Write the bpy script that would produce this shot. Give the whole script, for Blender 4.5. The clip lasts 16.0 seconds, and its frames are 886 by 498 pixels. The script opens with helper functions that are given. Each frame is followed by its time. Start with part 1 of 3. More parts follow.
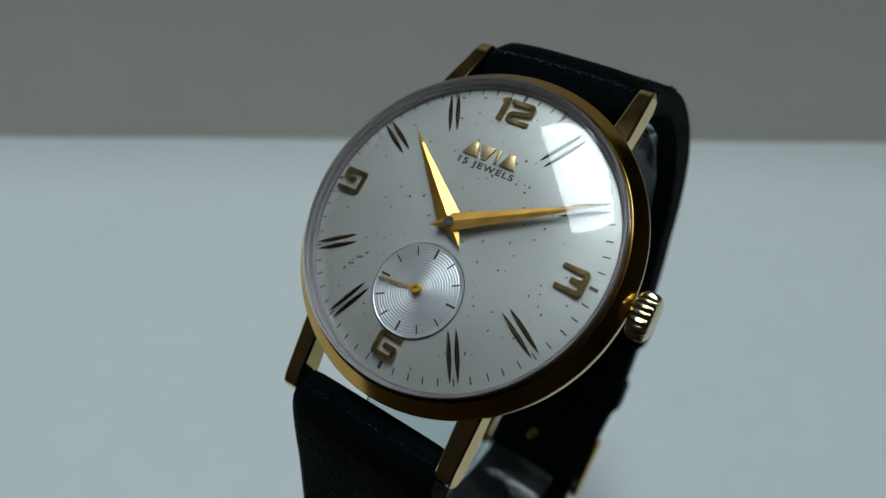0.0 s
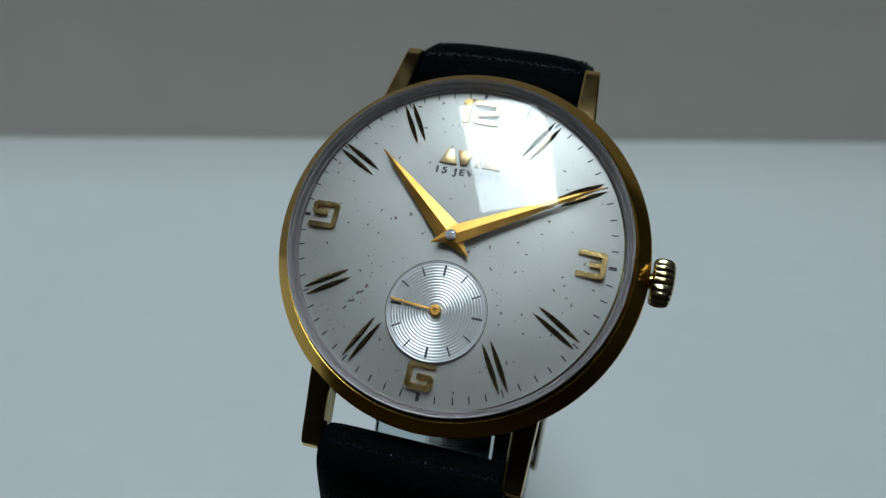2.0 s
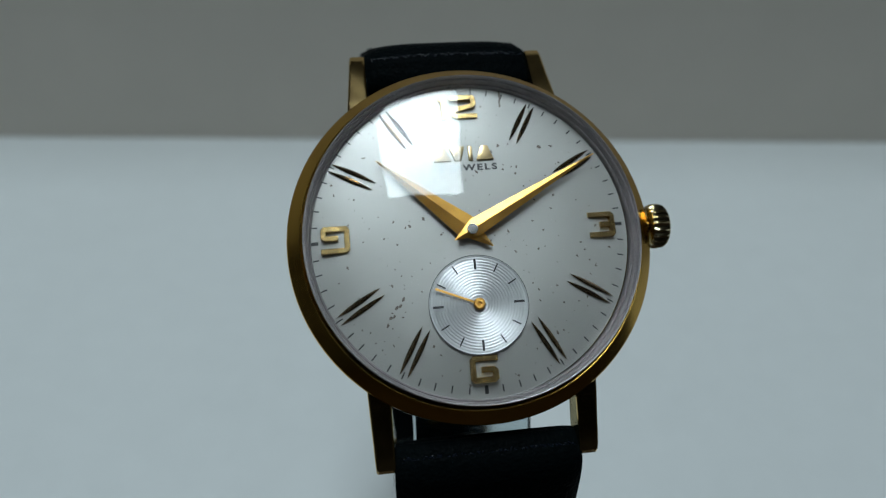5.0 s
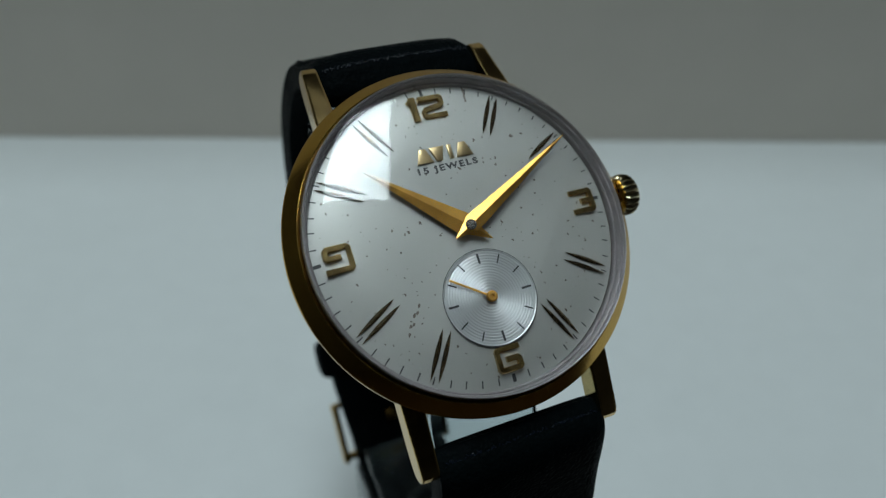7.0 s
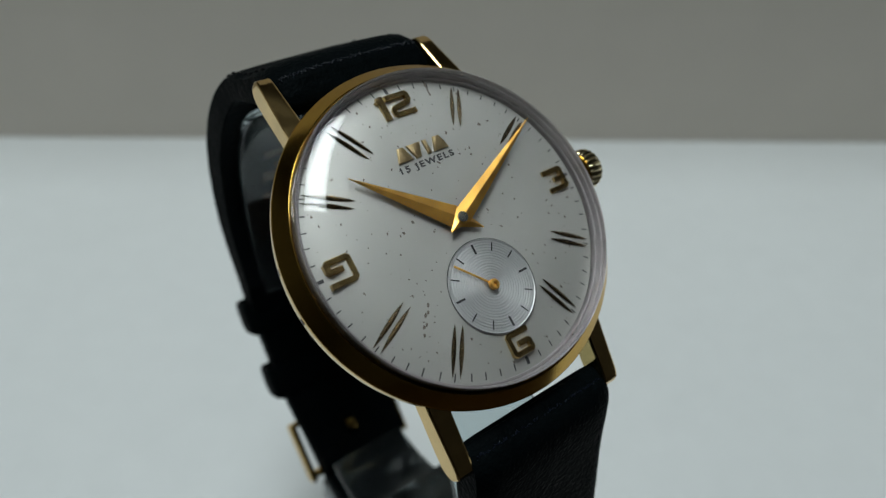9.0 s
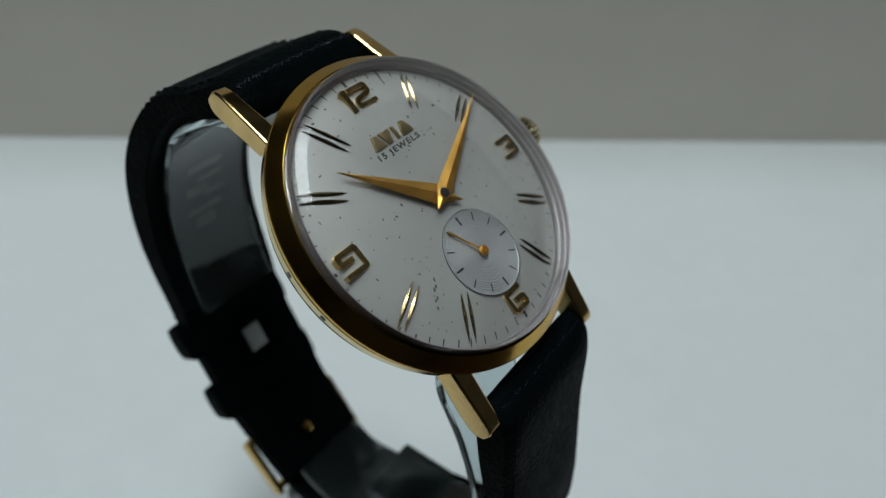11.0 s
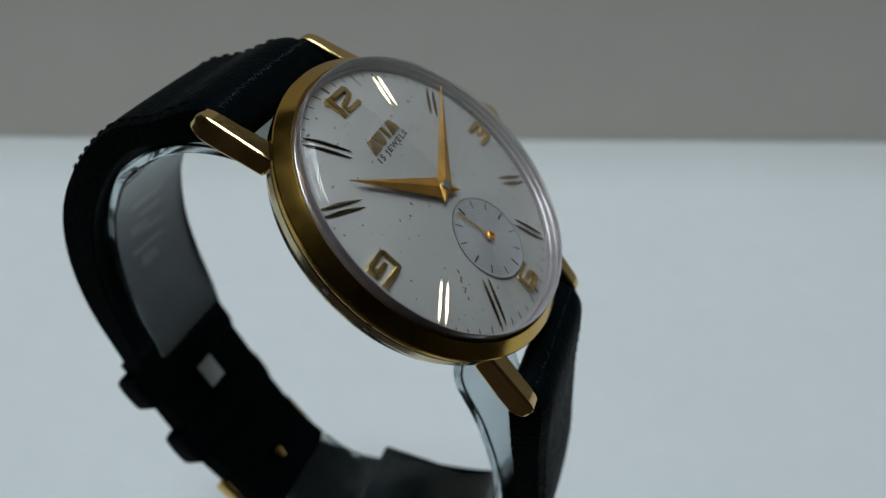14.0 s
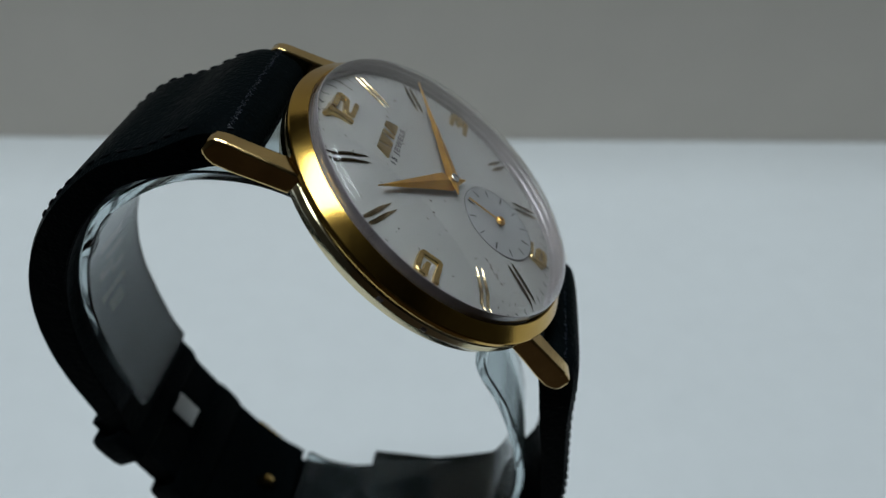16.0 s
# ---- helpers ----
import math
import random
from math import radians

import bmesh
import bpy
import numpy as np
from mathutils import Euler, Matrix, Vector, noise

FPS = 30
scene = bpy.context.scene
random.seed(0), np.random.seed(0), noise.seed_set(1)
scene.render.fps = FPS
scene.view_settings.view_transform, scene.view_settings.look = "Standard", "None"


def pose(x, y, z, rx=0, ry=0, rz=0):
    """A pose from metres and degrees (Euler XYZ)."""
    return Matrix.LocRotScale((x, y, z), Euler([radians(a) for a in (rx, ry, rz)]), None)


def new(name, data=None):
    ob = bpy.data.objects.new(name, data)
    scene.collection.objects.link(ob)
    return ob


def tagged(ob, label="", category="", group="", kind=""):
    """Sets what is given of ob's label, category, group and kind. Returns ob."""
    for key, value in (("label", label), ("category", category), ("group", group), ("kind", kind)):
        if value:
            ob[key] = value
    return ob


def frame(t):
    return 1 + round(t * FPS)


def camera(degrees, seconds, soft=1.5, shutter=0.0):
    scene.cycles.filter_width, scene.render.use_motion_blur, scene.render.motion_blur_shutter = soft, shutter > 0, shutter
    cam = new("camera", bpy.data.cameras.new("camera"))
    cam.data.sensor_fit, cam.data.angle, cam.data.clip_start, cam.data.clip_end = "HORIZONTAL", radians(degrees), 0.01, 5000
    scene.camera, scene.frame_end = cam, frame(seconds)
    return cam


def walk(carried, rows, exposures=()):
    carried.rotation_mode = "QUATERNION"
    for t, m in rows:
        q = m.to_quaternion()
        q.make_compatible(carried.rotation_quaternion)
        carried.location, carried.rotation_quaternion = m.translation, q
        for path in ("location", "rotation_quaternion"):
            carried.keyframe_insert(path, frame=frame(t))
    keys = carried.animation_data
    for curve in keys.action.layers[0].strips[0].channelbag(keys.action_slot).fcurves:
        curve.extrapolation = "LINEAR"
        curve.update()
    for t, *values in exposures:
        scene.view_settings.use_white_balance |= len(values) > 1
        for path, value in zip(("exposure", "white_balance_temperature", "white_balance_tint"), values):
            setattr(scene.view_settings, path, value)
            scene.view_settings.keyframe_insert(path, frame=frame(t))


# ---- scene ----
# ---------------------------------------------------------------- camera
FOV = 62.39
CAM_POSE = (0.00118, -0.05844, 0.12839, 54.130, -3.162, 0.000)
WATCH_ROWS = [
    (0.0, 0.00415, -0.00330, 0.09122, 40.606, -0.554, -36.213),
    (0.5, 0.00411, -0.00367, 0.09140, 40.613, -0.638, -34.375),
    (1.0, 0.00429, -0.00422, 0.09147, 40.611, -0.959, -27.355),
    (1.5, 0.00394, -0.00491, 0.09142, 40.583, -1.215, -21.762),
    (2.0, 0.00408, -0.00552, 0.09139, 40.521, -1.502, -15.453),
    (2.5, 0.00445, -0.00549, 0.09150, 40.481, -1.640, -12.450),
    (3.0, 0.00513, -0.00462, 0.09123, 40.333, -2.001, -3.975),
    (3.5, 0.00548, -0.00456, 0.09136, 40.274, -2.116, -1.189),
    (4.0, 0.00590, -0.00421, 0.09128, 40.209, -2.227, 1.659),
    (6.5, 0.00551, -0.00346, 0.09081, 39.710, -2.797, 18.826),
    (7.0, 0.00548, -0.00313, 0.09092, 39.543, -2.925, 23.554),
    (7.5, 0.00523, -0.00337, 0.09117, 39.399, -3.017, 27.419),
    (8.0, 0.00494, -0.00333, 0.09138, 39.213, -3.117, 32.187),
    (8.5, 0.00463, -0.00351, 0.09154, 39.083, -3.174, 35.383),
    (9.0, 0.00454, -0.00289, 0.09151, 39.008, -3.204, 37.237),
    (11.5, 0.00252, 0.00159, 0.09129, 38.217, -3.375, 55.459),
    (12.0, 0.00249, 0.00155, 0.09130, 38.221, -3.373, 55.426),
    (12.5, 0.00245, 0.00152, 0.09143, 38.146, -3.374, 57.144),
    (13.0, 0.00257, 0.00180, 0.09147, 37.894, -3.368, 62.717),
    (13.5, 0.00259, 0.00196, 0.09160, 37.727, -3.348, 66.422),
    (14.0, 0.00278, 0.00191, 0.09162, 37.585, -3.323, 69.558),
    (14.5, 0.00318, 0.00222, 0.09164, 37.441, -3.292, 72.737),
    (15.0, 0.00374, 0.00269, 0.09161, 37.230, -3.232, 77.498),
    (15.5, 0.00376, 0.00291, 0.09158, 37.114, -3.192, 80.129),
    (16.0, 0.00358, 0.00293, 0.09173, 36.951, -3.125, 83.931),
]

cam = camera(FOV, 16.0, soft=1.3)
cam.data.dof.use_dof = True
cam.data.dof.focus_distance = 0.0655
cam.data.dof.aperture_fstop = 24.0
walk(cam, [(0.0, pose(*CAM_POSE)), (16.0, pose(*CAM_POSE))], exposures=[(0.0, -0.08, 6330, 8), (3.5, -0.08, 6230, 10), (7.0, -0.11, 6380, 7), (8.0, -0.06, 6420, 7), (8.5, -0.12, 6560, 9), (9.0, 0.21, 6800, 12), (11.5, 0.20, 6580, 11), (14.0, 0.21, 6470, 14), (16.0, 0.22, 6440, 14)])

# ---------------------------------------------------------------- light
world = bpy.data.worlds.new("sky")
scene.world = world
world.use_nodes = True
wn = world.node_tree.nodes
sky = wn.new("ShaderNodeTexSky")
sky.sky_type = "NISHITA"
sky.sun_disc = False
sky.sun_elevation, sky.sun_rotation = radians(40), radians(200)
world.node_tree.links.new(sky.outputs[0], wn["Background"].inputs[0])
wn["Background"].inputs[1].default_value = 0.06

YAW = 5.3                                # the wall runs at this angle across the room
ROOM = pose(0.0083, 0.1911, 0, 0, 0, YAW)  # foot of the panel at the table's back edge
CEIL = 1.72
WIN_X, WIN_Y, WIN_W, WIN_L = -0.155, -0.26, 0.54, 0.88   # the roof window, in the room's own axes
lamp = new("roof_window_daylight", bpy.data.lights.new("roof_window_daylight", "AREA"))
lamp.data.shape, lamp.data.size, lamp.data.size_y = "RECTANGLE", WIN_W, WIN_L
lamp.data.energy, lamp.data.color = 16.0, (0.84, 0.97, 1.0)
lamp.matrix_world = ROOM @ pose(WIN_X, WIN_Y, CEIL + 0.06)

# ---------------------------------------------------------------- materials
def material(name, color, rough=0.5, metal=0.0, vary=0.06, scale=80.0, bump=0.0, bump_scale=900.0,
             rough_vary=0.1, coat=0.0, second=None, fine=1.0, gloss=0.5):
    """Colour with variation at two scales, roughness variation and fine relief; scale counts per metre."""
    m = bpy.data.materials.new(name)
    m.use_nodes = True
    n, l = m.node_tree.nodes, m.node_tree.links
    b = n["Principled BSDF"]
    b.inputs["Metallic"].default_value = metal
    b.inputs["Coat Weight"].default_value = coat
    b.inputs["Specular IOR Level"].default_value = gloss
    co = n.new("ShaderNodeTexCoord")
    big, small = n.new("ShaderNodeTexNoise"), n.new("ShaderNodeTexNoise")
    big.inputs["Scale"].default_value, small.inputs["Scale"].default_value = scale, scale * 9
    big.inputs["Detail"].default_value = small.inputs["Detail"].default_value = 4
    l.new(co.outputs["Object"], big.inputs["Vector"]), l.new(co.outputs["Object"], small.inputs["Vector"])
    add = n.new("ShaderNodeMath")
    add.operation = "MULTIPLY_ADD"
    add.inputs[1].default_value = fine
    l.new(small.outputs["Fac"], add.inputs[0]), l.new(big.outputs["Fac"], add.inputs[2])
    ramp = n.new("ShaderNodeMapRange")
    ramp.inputs[1].default_value, ramp.inputs[2].default_value = 0.35 + 0.30 * fine, 0.65 + 0.70 * fine
    l.new(add.outputs[0], ramp.inputs[0])
    mix = n.new("ShaderNodeMix")
    mix.data_type = "RGBA"
    lo = second or tuple(c * (1 - 2 * vary) for c in color)
    mix.inputs[6].default_value, mix.inputs[7].default_value = (*lo, 1), (*color, 1)
    l.new(ramp.outputs[0], mix.inputs[0])
    l.new(mix.outputs[2], b.inputs["Base Color"])
    rr = n.new("ShaderNodeMapRange")
    rr.inputs[3].default_value, rr.inputs[4].default_value = max(0.02, rough - rough_vary), rough + rough_vary
    l.new(ramp.outputs[0], rr.inputs[0]), l.new(rr.outputs[0], b.inputs["Roughness"])
    if bump:
        t = n.new("ShaderNodeTexNoise")
        t.inputs["Scale"].default_value, t.inputs["Detail"].default_value = bump_scale, 6
        bp = n.new("ShaderNodeBump")
        bp.inputs["Strength"].default_value, bp.inputs["Distance"].default_value = bump, 0.0002
        l.new(co.outputs["Object"], t.inputs["Vector"])
        l.new(t.outputs["Fac"], bp.inputs["Height"]), l.new(bp.outputs["Normal"], b.inputs["Normal"])
    return m


def leather(name, color, rough, gloss):
    """Grained leather: creases from stretched cells with a finer grain over them."""
    m = material(name, color, rough, vary=0.2, scale=120, rough_vary=0.12)
    n, l = m.node_tree.nodes, m.node_tree.links
    co = n.new("ShaderNodeTexCoord")
    n["Principled BSDF"].inputs["Specular IOR Level"].default_value = gloss
    v, t = n.new("ShaderNodeTexVoronoi"), n.new("ShaderNodeTexNoise")
    v.inputs["Scale"].default_value, t.inputs["Scale"].default_value = 3600, 1500
    v.feature = "SMOOTH_F1"
    l.new(co.outputs["Object"], v.inputs["Vector"]), l.new(co.outputs["Object"], t.inputs["Vector"])
    mul = n.new("ShaderNodeMath")
    mul.operation = "MULTIPLY_ADD"
    l.new(t.outputs["Fac"], mul.inputs[0]), l.new(v.outputs["Distance"], mul.inputs[2])
    mul.inputs[1].default_value = 1.4
    bp = n.new("ShaderNodeBump")
    bp.inputs["Strength"].default_value, bp.inputs["Distance"].default_value = 0.6, 0.00014
    l.new(mul.outputs[0], bp.inputs["Height"]), l.new(bp.outputs["Normal"], n["Principled BSDF"].inputs["Normal"])
    return m


def clear(name, ior, rough, tint, gloss=0.5, through_it=1.0):
    m = bpy.data.materials.new(name)
    m.use_nodes = True
    n, l = m.node_tree.nodes, m.node_tree.links
    b = n["Principled BSDF"]
    b.inputs["Base Color"].default_value = (*tint, 1)
    b.inputs["Transmission Weight"].default_value = through_it
    b.inputs["IOR"].default_value = ior
    b.inputs["Specular IOR Level"].default_value = gloss
    co, t, rr = n.new("ShaderNodeTexCoord"), n.new("ShaderNodeTexNoise"), n.new("ShaderNodeMapRange")
    t.inputs["Scale"].default_value = 260
    rr.inputs[1].default_value, rr.inputs[2].default_value = 0.45, 0.75
    rr.inputs[3].default_value, rr.inputs[4].default_value = 0.0, rough
    l.new(co.outputs["Object"], t.inputs["Vector"]), l.new(t.outputs["Fac"], rr.inputs[0])
    l.new(rr.outputs[0], b.inputs["Roughness"])
    return m


GOLD = material("polished_gold", (0.74, 0.48, 0.15), 0.11, 1.0, vary=0.10, scale=300, bump=0.05, bump_scale=2500, rough_vary=0.025, fine=0.2)
GOLD_WORN = material("worn_gold_plate", (0.67, 0.41, 0.085), 0.155, 1.0, scale=380, second=(0.60, 0.35, 0.075), bump=0.02, bump_scale=3200, rough_vary=0.025, fine=0.2)
GOLD_PALE = material("pale_gold", (0.80, 0.68, 0.42), 0.14, 1.0, vary=0.10, scale=350, bump=0.05, bump_scale=2500, rough_vary=0.025, fine=0.2)
GOLD_LUG = material("champagne_gold", (0.80, 0.55, 0.23), 0.13, 1.0, vary=0.10, scale=350, bump=0.05, bump_scale=2500, rough_vary=0.03, fine=0.2)
GOLD_HAND = material("gilt_hand", (0.76, 0.42, 0.095), 0.40, 1.0, scale=700, second=(0.62, 0.33, 0.08), bump=0.04, bump_scale=5000, rough_vary=0.025, fine=0.2)
GOLD_MARK = material("gilt_marker", (0.80, 0.57, 0.24), 0.19, 1.0, scale=1200, second=(0.62, 0.43, 0.18), bump=0.04, bump_scale=6000, rough_vary=0.025, fine=0.2)
LEAF_GOLD = material("dark_gilt", (0.46, 0.34, 0.19), 0.16, 1.0, scale=1500, second=(0.26, 0.19, 0.11), rough_vary=0.025, fine=0.2)
LOGO_GOLD = material("aged_gilt", (0.52, 0.39, 0.21), 0.34, 1.0, scale=900, second=(0.42, 0.31, 0.16), rough_vary=0.025, fine=0.2)
RING = material("dull_ring", (0.26, 0.235, 0.24), 0.36, 0.5, vary=0.15, scale=700, rough_vary=0.1)
STEEL = material("steel", (0.60, 0.60, 0.62), 0.22, 1.0, scale=800, rough_vary=0.06, fine=0.2)
DIAL = material("silvered_dial", (0.322, 0.318, 0.301), 0.43, 0.44, vary=0.035, scale=110, bump=0.03, bump_scale=5000, rough_vary=0.06, fine=0.2)
SILVER = material("engraved_silver", (0.43, 0.435, 0.433), 0.41, 0.75, vary=0.05, scale=500, rough_vary=0.025, fine=0.2)
INK = material("black_ink", (0.015, 0.015, 0.017), 0.5, vary=0.1, scale=900)
SPOT = material("age_spots", (0.035, 0.028, 0.022), 0.6, scale=2600, second=(0.13, 0.10, 0.08))
BLACK_LEATHER = leather("black_leather", (0.0034, 0.0056, 0.0064), 0.46, 0.008)
LINING = leather("dark_lining", (0.007, 0.011, 0.013), 0.55, 0.03)
CREASE = material("shiny_leather_crease", (0.008, 0.012, 0.022), 0.26, vary=0.2, scale=2500, gloss=0.45)
THREAD = material("black_thread", (0.006, 0.007, 0.009), 0.6, gloss=0.06, vary=0.2, scale=3000, bump=0.4, bump_scale=9000)
STAMP = material("faded_stamp", (0.34, 0.19, 0.11), 0.5, scale=1500, second=(0.06, 0.045, 0.035))
CRYSTAL = clear("acrylic_crystal", 1.38, 0.03, (0.99, 0.99, 1.0), 0.08)
CUFF = clear("clear_plastic", 1.40, 0.20, (0.66, 0.75, 0.77), 0.12, 0.985)
# Pale colour stands in for light reflected off the cuff's clear end.
TAB = material("lit_cuff_end", (0.62, 0.64, 0.64), 0.35, vary=0.05, scale=300)
TABLE = material("white_tabletop", (0.84, 0.87, 0.88), 0.42, vary=0.02, scale=14, bump=0.03, bump_scale=700, rough_vary=0.06)
# Unseen walls, ceiling and floor: colours kept dark for less fill and darker reflections.
ROOM_WALL = material("unseen_dark_wall", (0.12, 0.115, 0.11), 0.9, vary=0.05, scale=3)
WALL = material("matt_wall_paint", (0.66, 0.61, 0.545), 0.85, vary=0.03, scale=5, bump=0.15, bump_scale=260)
CEILING = material("unseen_dark_ceiling", (0.25, 0.25, 0.245), 0.9, vary=0.03, scale=3)
FLOOR = material("unseen_dark_floor", (0.09, 0.06, 0.04), 0.5, vary=0.15, scale=6)
FRAME = material("white_frame_paint", (0.75, 0.75, 0.73), 0.4, vary=0.03, scale=20)
PANE = clear("window_glass", 1.45, 0.0, (1, 1, 1))

# ---------------------------------------------------------------- mesh helpers
CM = 0.01


def part(name, bm, mat, parent=None, label="", smooth=40):
    """Links a bmesh (in centimetres) as one mesh object."""
    bmesh.ops.recalc_face_normals(bm, faces=bm.faces)
    bmesh.ops.scale(bm, vec=(CM, CM, CM), verts=bm.verts)
    me = bpy.data.meshes.new(name)
    bm.to_mesh(me)
    bm.free()
    me.materials.append(mat)
    if smooth:
        me.shade_smooth()
        me.set_sharp_from_angle(angle=radians(smooth))
    ob = new(name, me)
    ob.parent = parent
    return tagged(ob, label)


def again(ob, m, parent):
    """Another part on the same mesh, at the pose m (in metres)."""
    o = new(ob.name.split(".")[0], ob.data)
    o.parent = parent
    o.matrix_basis = m
    return o


def lathe(profile, n=96, closed=True, bm=None):
    """Turns a profile of (radius, height) about z."""
    bm = bm or bmesh.new()
    rings = []
    for r, z in profile:
        if r < 1e-6:
            rings.append([bm.verts.new((0, 0, z))])
        else:
            rings.append([bm.verts.new((r * math.cos(2 * math.pi * i / n), r * math.sin(2 * math.pi * i / n), z)) for i in range(n)])
    pairs = list(zip(rings, rings[1:])) + ([(rings[-1], rings[0])] if closed else [])
    for a, b in pairs:
        for i in range(n):
            j = (i + 1) % n
            if len(a) == 1 and len(b) == 1:
                continue
            if len(a) == 1:
                bm.faces.new((a[0], b[i], b[j]))
            elif len(b) == 1:
                bm.faces.new((a[i], a[j], b[0]))
            else:
                bm.faces.new((a[i], a[j], b[j], b[i]))
    return bm


def prism(outline, z0, z1, bevel=0.0, bm=None):
    """An outline of (x, y) raised from z0 to z1, with a bevelled upper edge."""
    bm = bm or bmesh.new()
    lo = [bm.verts.new((x, y, z0)) for x, y in outline]
    hi = [bm.verts.new((x, y, z1)) for x, y in outline]
    n = len(outline)
    bm.faces.new(lo[::-1])
    top = bm.faces.new(hi)
    for i in range(n):
        bm.faces.new((lo[i], lo[(i + 1) % n], hi[(i + 1) % n], hi[i]))
    if bevel:
        bmesh.ops.bevel(bm, geom=list(top.edges), offset=bevel, segments=2, profile=0.5, affect="EDGES", clamp_overlap=True)
    return bm


def box(x0, x1, y0, y1, z0, z1, bevel=0.0, bm=None, segments=2):
    bm = bm or bmesh.new()
    r = bmesh.ops.create_cube(bm, size=1)
    bmesh.ops.scale(bm, vec=(x1 - x0, y1 - y0, z1 - z0), verts=r["verts"])
    bmesh.ops.translate(bm, vec=((x0 + x1) / 2, (y0 + y1) / 2, (z0 + z1) / 2), verts=r["verts"])
    if bevel:
        edges = list({e for v in r["verts"] for e in v.link_edges})
        bmesh.ops.bevel(bm, geom=edges, offset=bevel, segments=segments, profile=0.5, affect="EDGES", clamp_overlap=True)
    return bm


def spline(points, steps=10):
    """Catmull-Rom through points of any number of coordinates."""
    p = [np.array(q, float) for q in points]
    p = [2 * p[0] - p[1]] + p + [2 * p[-1] - p[-2]]
    out = []
    for a, b, c, d in zip(p, p[1:], p[2:], p[3:]):
        for k in range(steps):
            t = k / steps
            out.append(0.5 * (2 * b + (c - a) * t + (2 * a - 5 * b + 4 * c - d) * t * t + (3 * b - a - 3 * c + d) * t ** 3))
    return out + [p[-2]]


def sweep(path, section, closed=False, bm=None):
    """Sweeps a section along a path of (y, z, ...); section(values, s) gives (x, outward) points. Outward is to the path's left."""
    bm = bm or bmesh.new()
    rings = []
    n = len(path)
    for i, q in enumerate(path):
        a, b = path[max(0, i - 1)], path[min(n - 1, i + 1)]
        d = np.array([b[0] - a[0], b[1] - a[1]])
        d /= np.linalg.norm(d) + 1e-9
        out = np.array([-d[1], d[0]])
        rings.append([bm.verts.new((x, q[0] + out[0] * o, q[1] + out[1] * o)) for x, o in section(q, i / (n - 1))])
    m = len(rings[0])
    for a, b in zip(rings, rings[1:]):
        for k in range(m):
            bm.faces.new((a[k], a[(k + 1) % m], b[(k + 1) % m], b[k]))
    bm.faces.new(rings[0]), bm.faces.new(rings[-1][::-1])
    return bm


def around(deg):
    """Turns clockwise from twelve o'clock."""
    return pose(0, 0, 0, 0, 0, -deg)


# ---------------------------------------------------------------- the room
def room():
    up = 100.0
    def place(ob, label, category):
        ob.matrix_basis = ROOM
        return tagged(ob, label, category, kind="structure")
    c, f = CEIL * up, -73.0
    # Closing shell, unseen except the low north wall; dark so the gold reflects dark.
    place(part("wall_far", box(-170, 170, 120, 132, f, c + 12), ROOM_WALL, smooth=0), "unseen far wall, kept dark to cut bounce light", "wall")
    place(part("wall_north", box(-170, 170, 0, 2, f, 32.0, 0.2), WALL), "plain warm grey painted low wall behind the white table", "wall")
    place(part("wall_south", box(-170, 170, -332, -320, f, c + 12), ROOM_WALL, smooth=0), "unseen wall, kept dark to cut bounce light", "wall")
    place(part("wall_west", box(-182, -170, -332, 132, f, c + 12), ROOM_WALL, smooth=0), "unseen wall, kept dark to cut bounce light", "wall")
    place(part("wall_east", box(170, 182, -332, 132, f, c + 12), ROOM_WALL, smooth=0), "unseen wall, kept dark to cut bounce light", "wall")
    place(part("floor", box(-182, 182, -332, 132, f - 10, f), FLOOR, smooth=0), "unseen dark brown floor, kept dark to cut bounce light", "floor")
    x0, x1 = (WIN_X - WIN_W / 2) * up, (WIN_X + WIN_W / 2) * up
    y0, y1 = (WIN_Y - WIN_L / 2) * up, (WIN_Y + WIN_L / 2) * up
    bm = bmesh.new()
    for a in ((-170, x0, -320, 120), (x1, 170, -320, 120), (x0, x1, -320, y0), (x0, x1, y1, 120)):
        if a[1] > a[0] and a[3] > a[2]:
            box(a[0], a[1], a[2], a[3], c, c + 12, bm=bm)
    place(part("ceiling", bm, CEILING, smooth=0), "unseen ceiling with a roof window, kept dark to cut bounce light", "ceiling")
    win = place(new("window_1"), "white-framed roof window letting in grey daylight", "window")
    for a in ((x0, x0 + 3, y0, y1), (x1 - 3, x1, y0, y1), (x0 + 3, x1 - 3, y0, y0 + 3), (x0 + 3, x1 - 3, y1 - 3, y1)):
        part("window_frame", box(*a, c + 7, c + 11.5, 0.4), FRAME, win)
    pane = part("pane", box(x0 + 3, x1 - 3, y0 + 3, y1 - 3, c + 9, c + 9.4), PANE, win, smooth=0)
    pane.visible_shadow = False
    table = tagged(new("table"), "white smooth tabletop standing against the grey wall", "table")
    table.matrix_basis = ROOM
    part("tabletop", box(-80, 80, -22.0, -0.02, -3.0, 0.0, 0.1), TABLE, table)
    for x in (-76, 72):
        for y in (-20.5, -6):
            part("leg", box(x, x + 4, y, y + 4, f, -3.0, 0.3), FRAME, table)


# ---------------------------------------------------------------- the watch
UPY, UPZ = 0.645, 0.764   # the vertical, in the watch's own axes
HANG = pose(0.008, -0.029, -0.036, 1.677) @ Matrix.Scale(0.968, 4)   # how the loop of strap and cuff sits on the case


def wv(w, v):
    """Own y and z from the way forward and the height, both from the dial's centre."""
    return (-UPZ * w + UPY * v, UPY * w + UPZ * v)


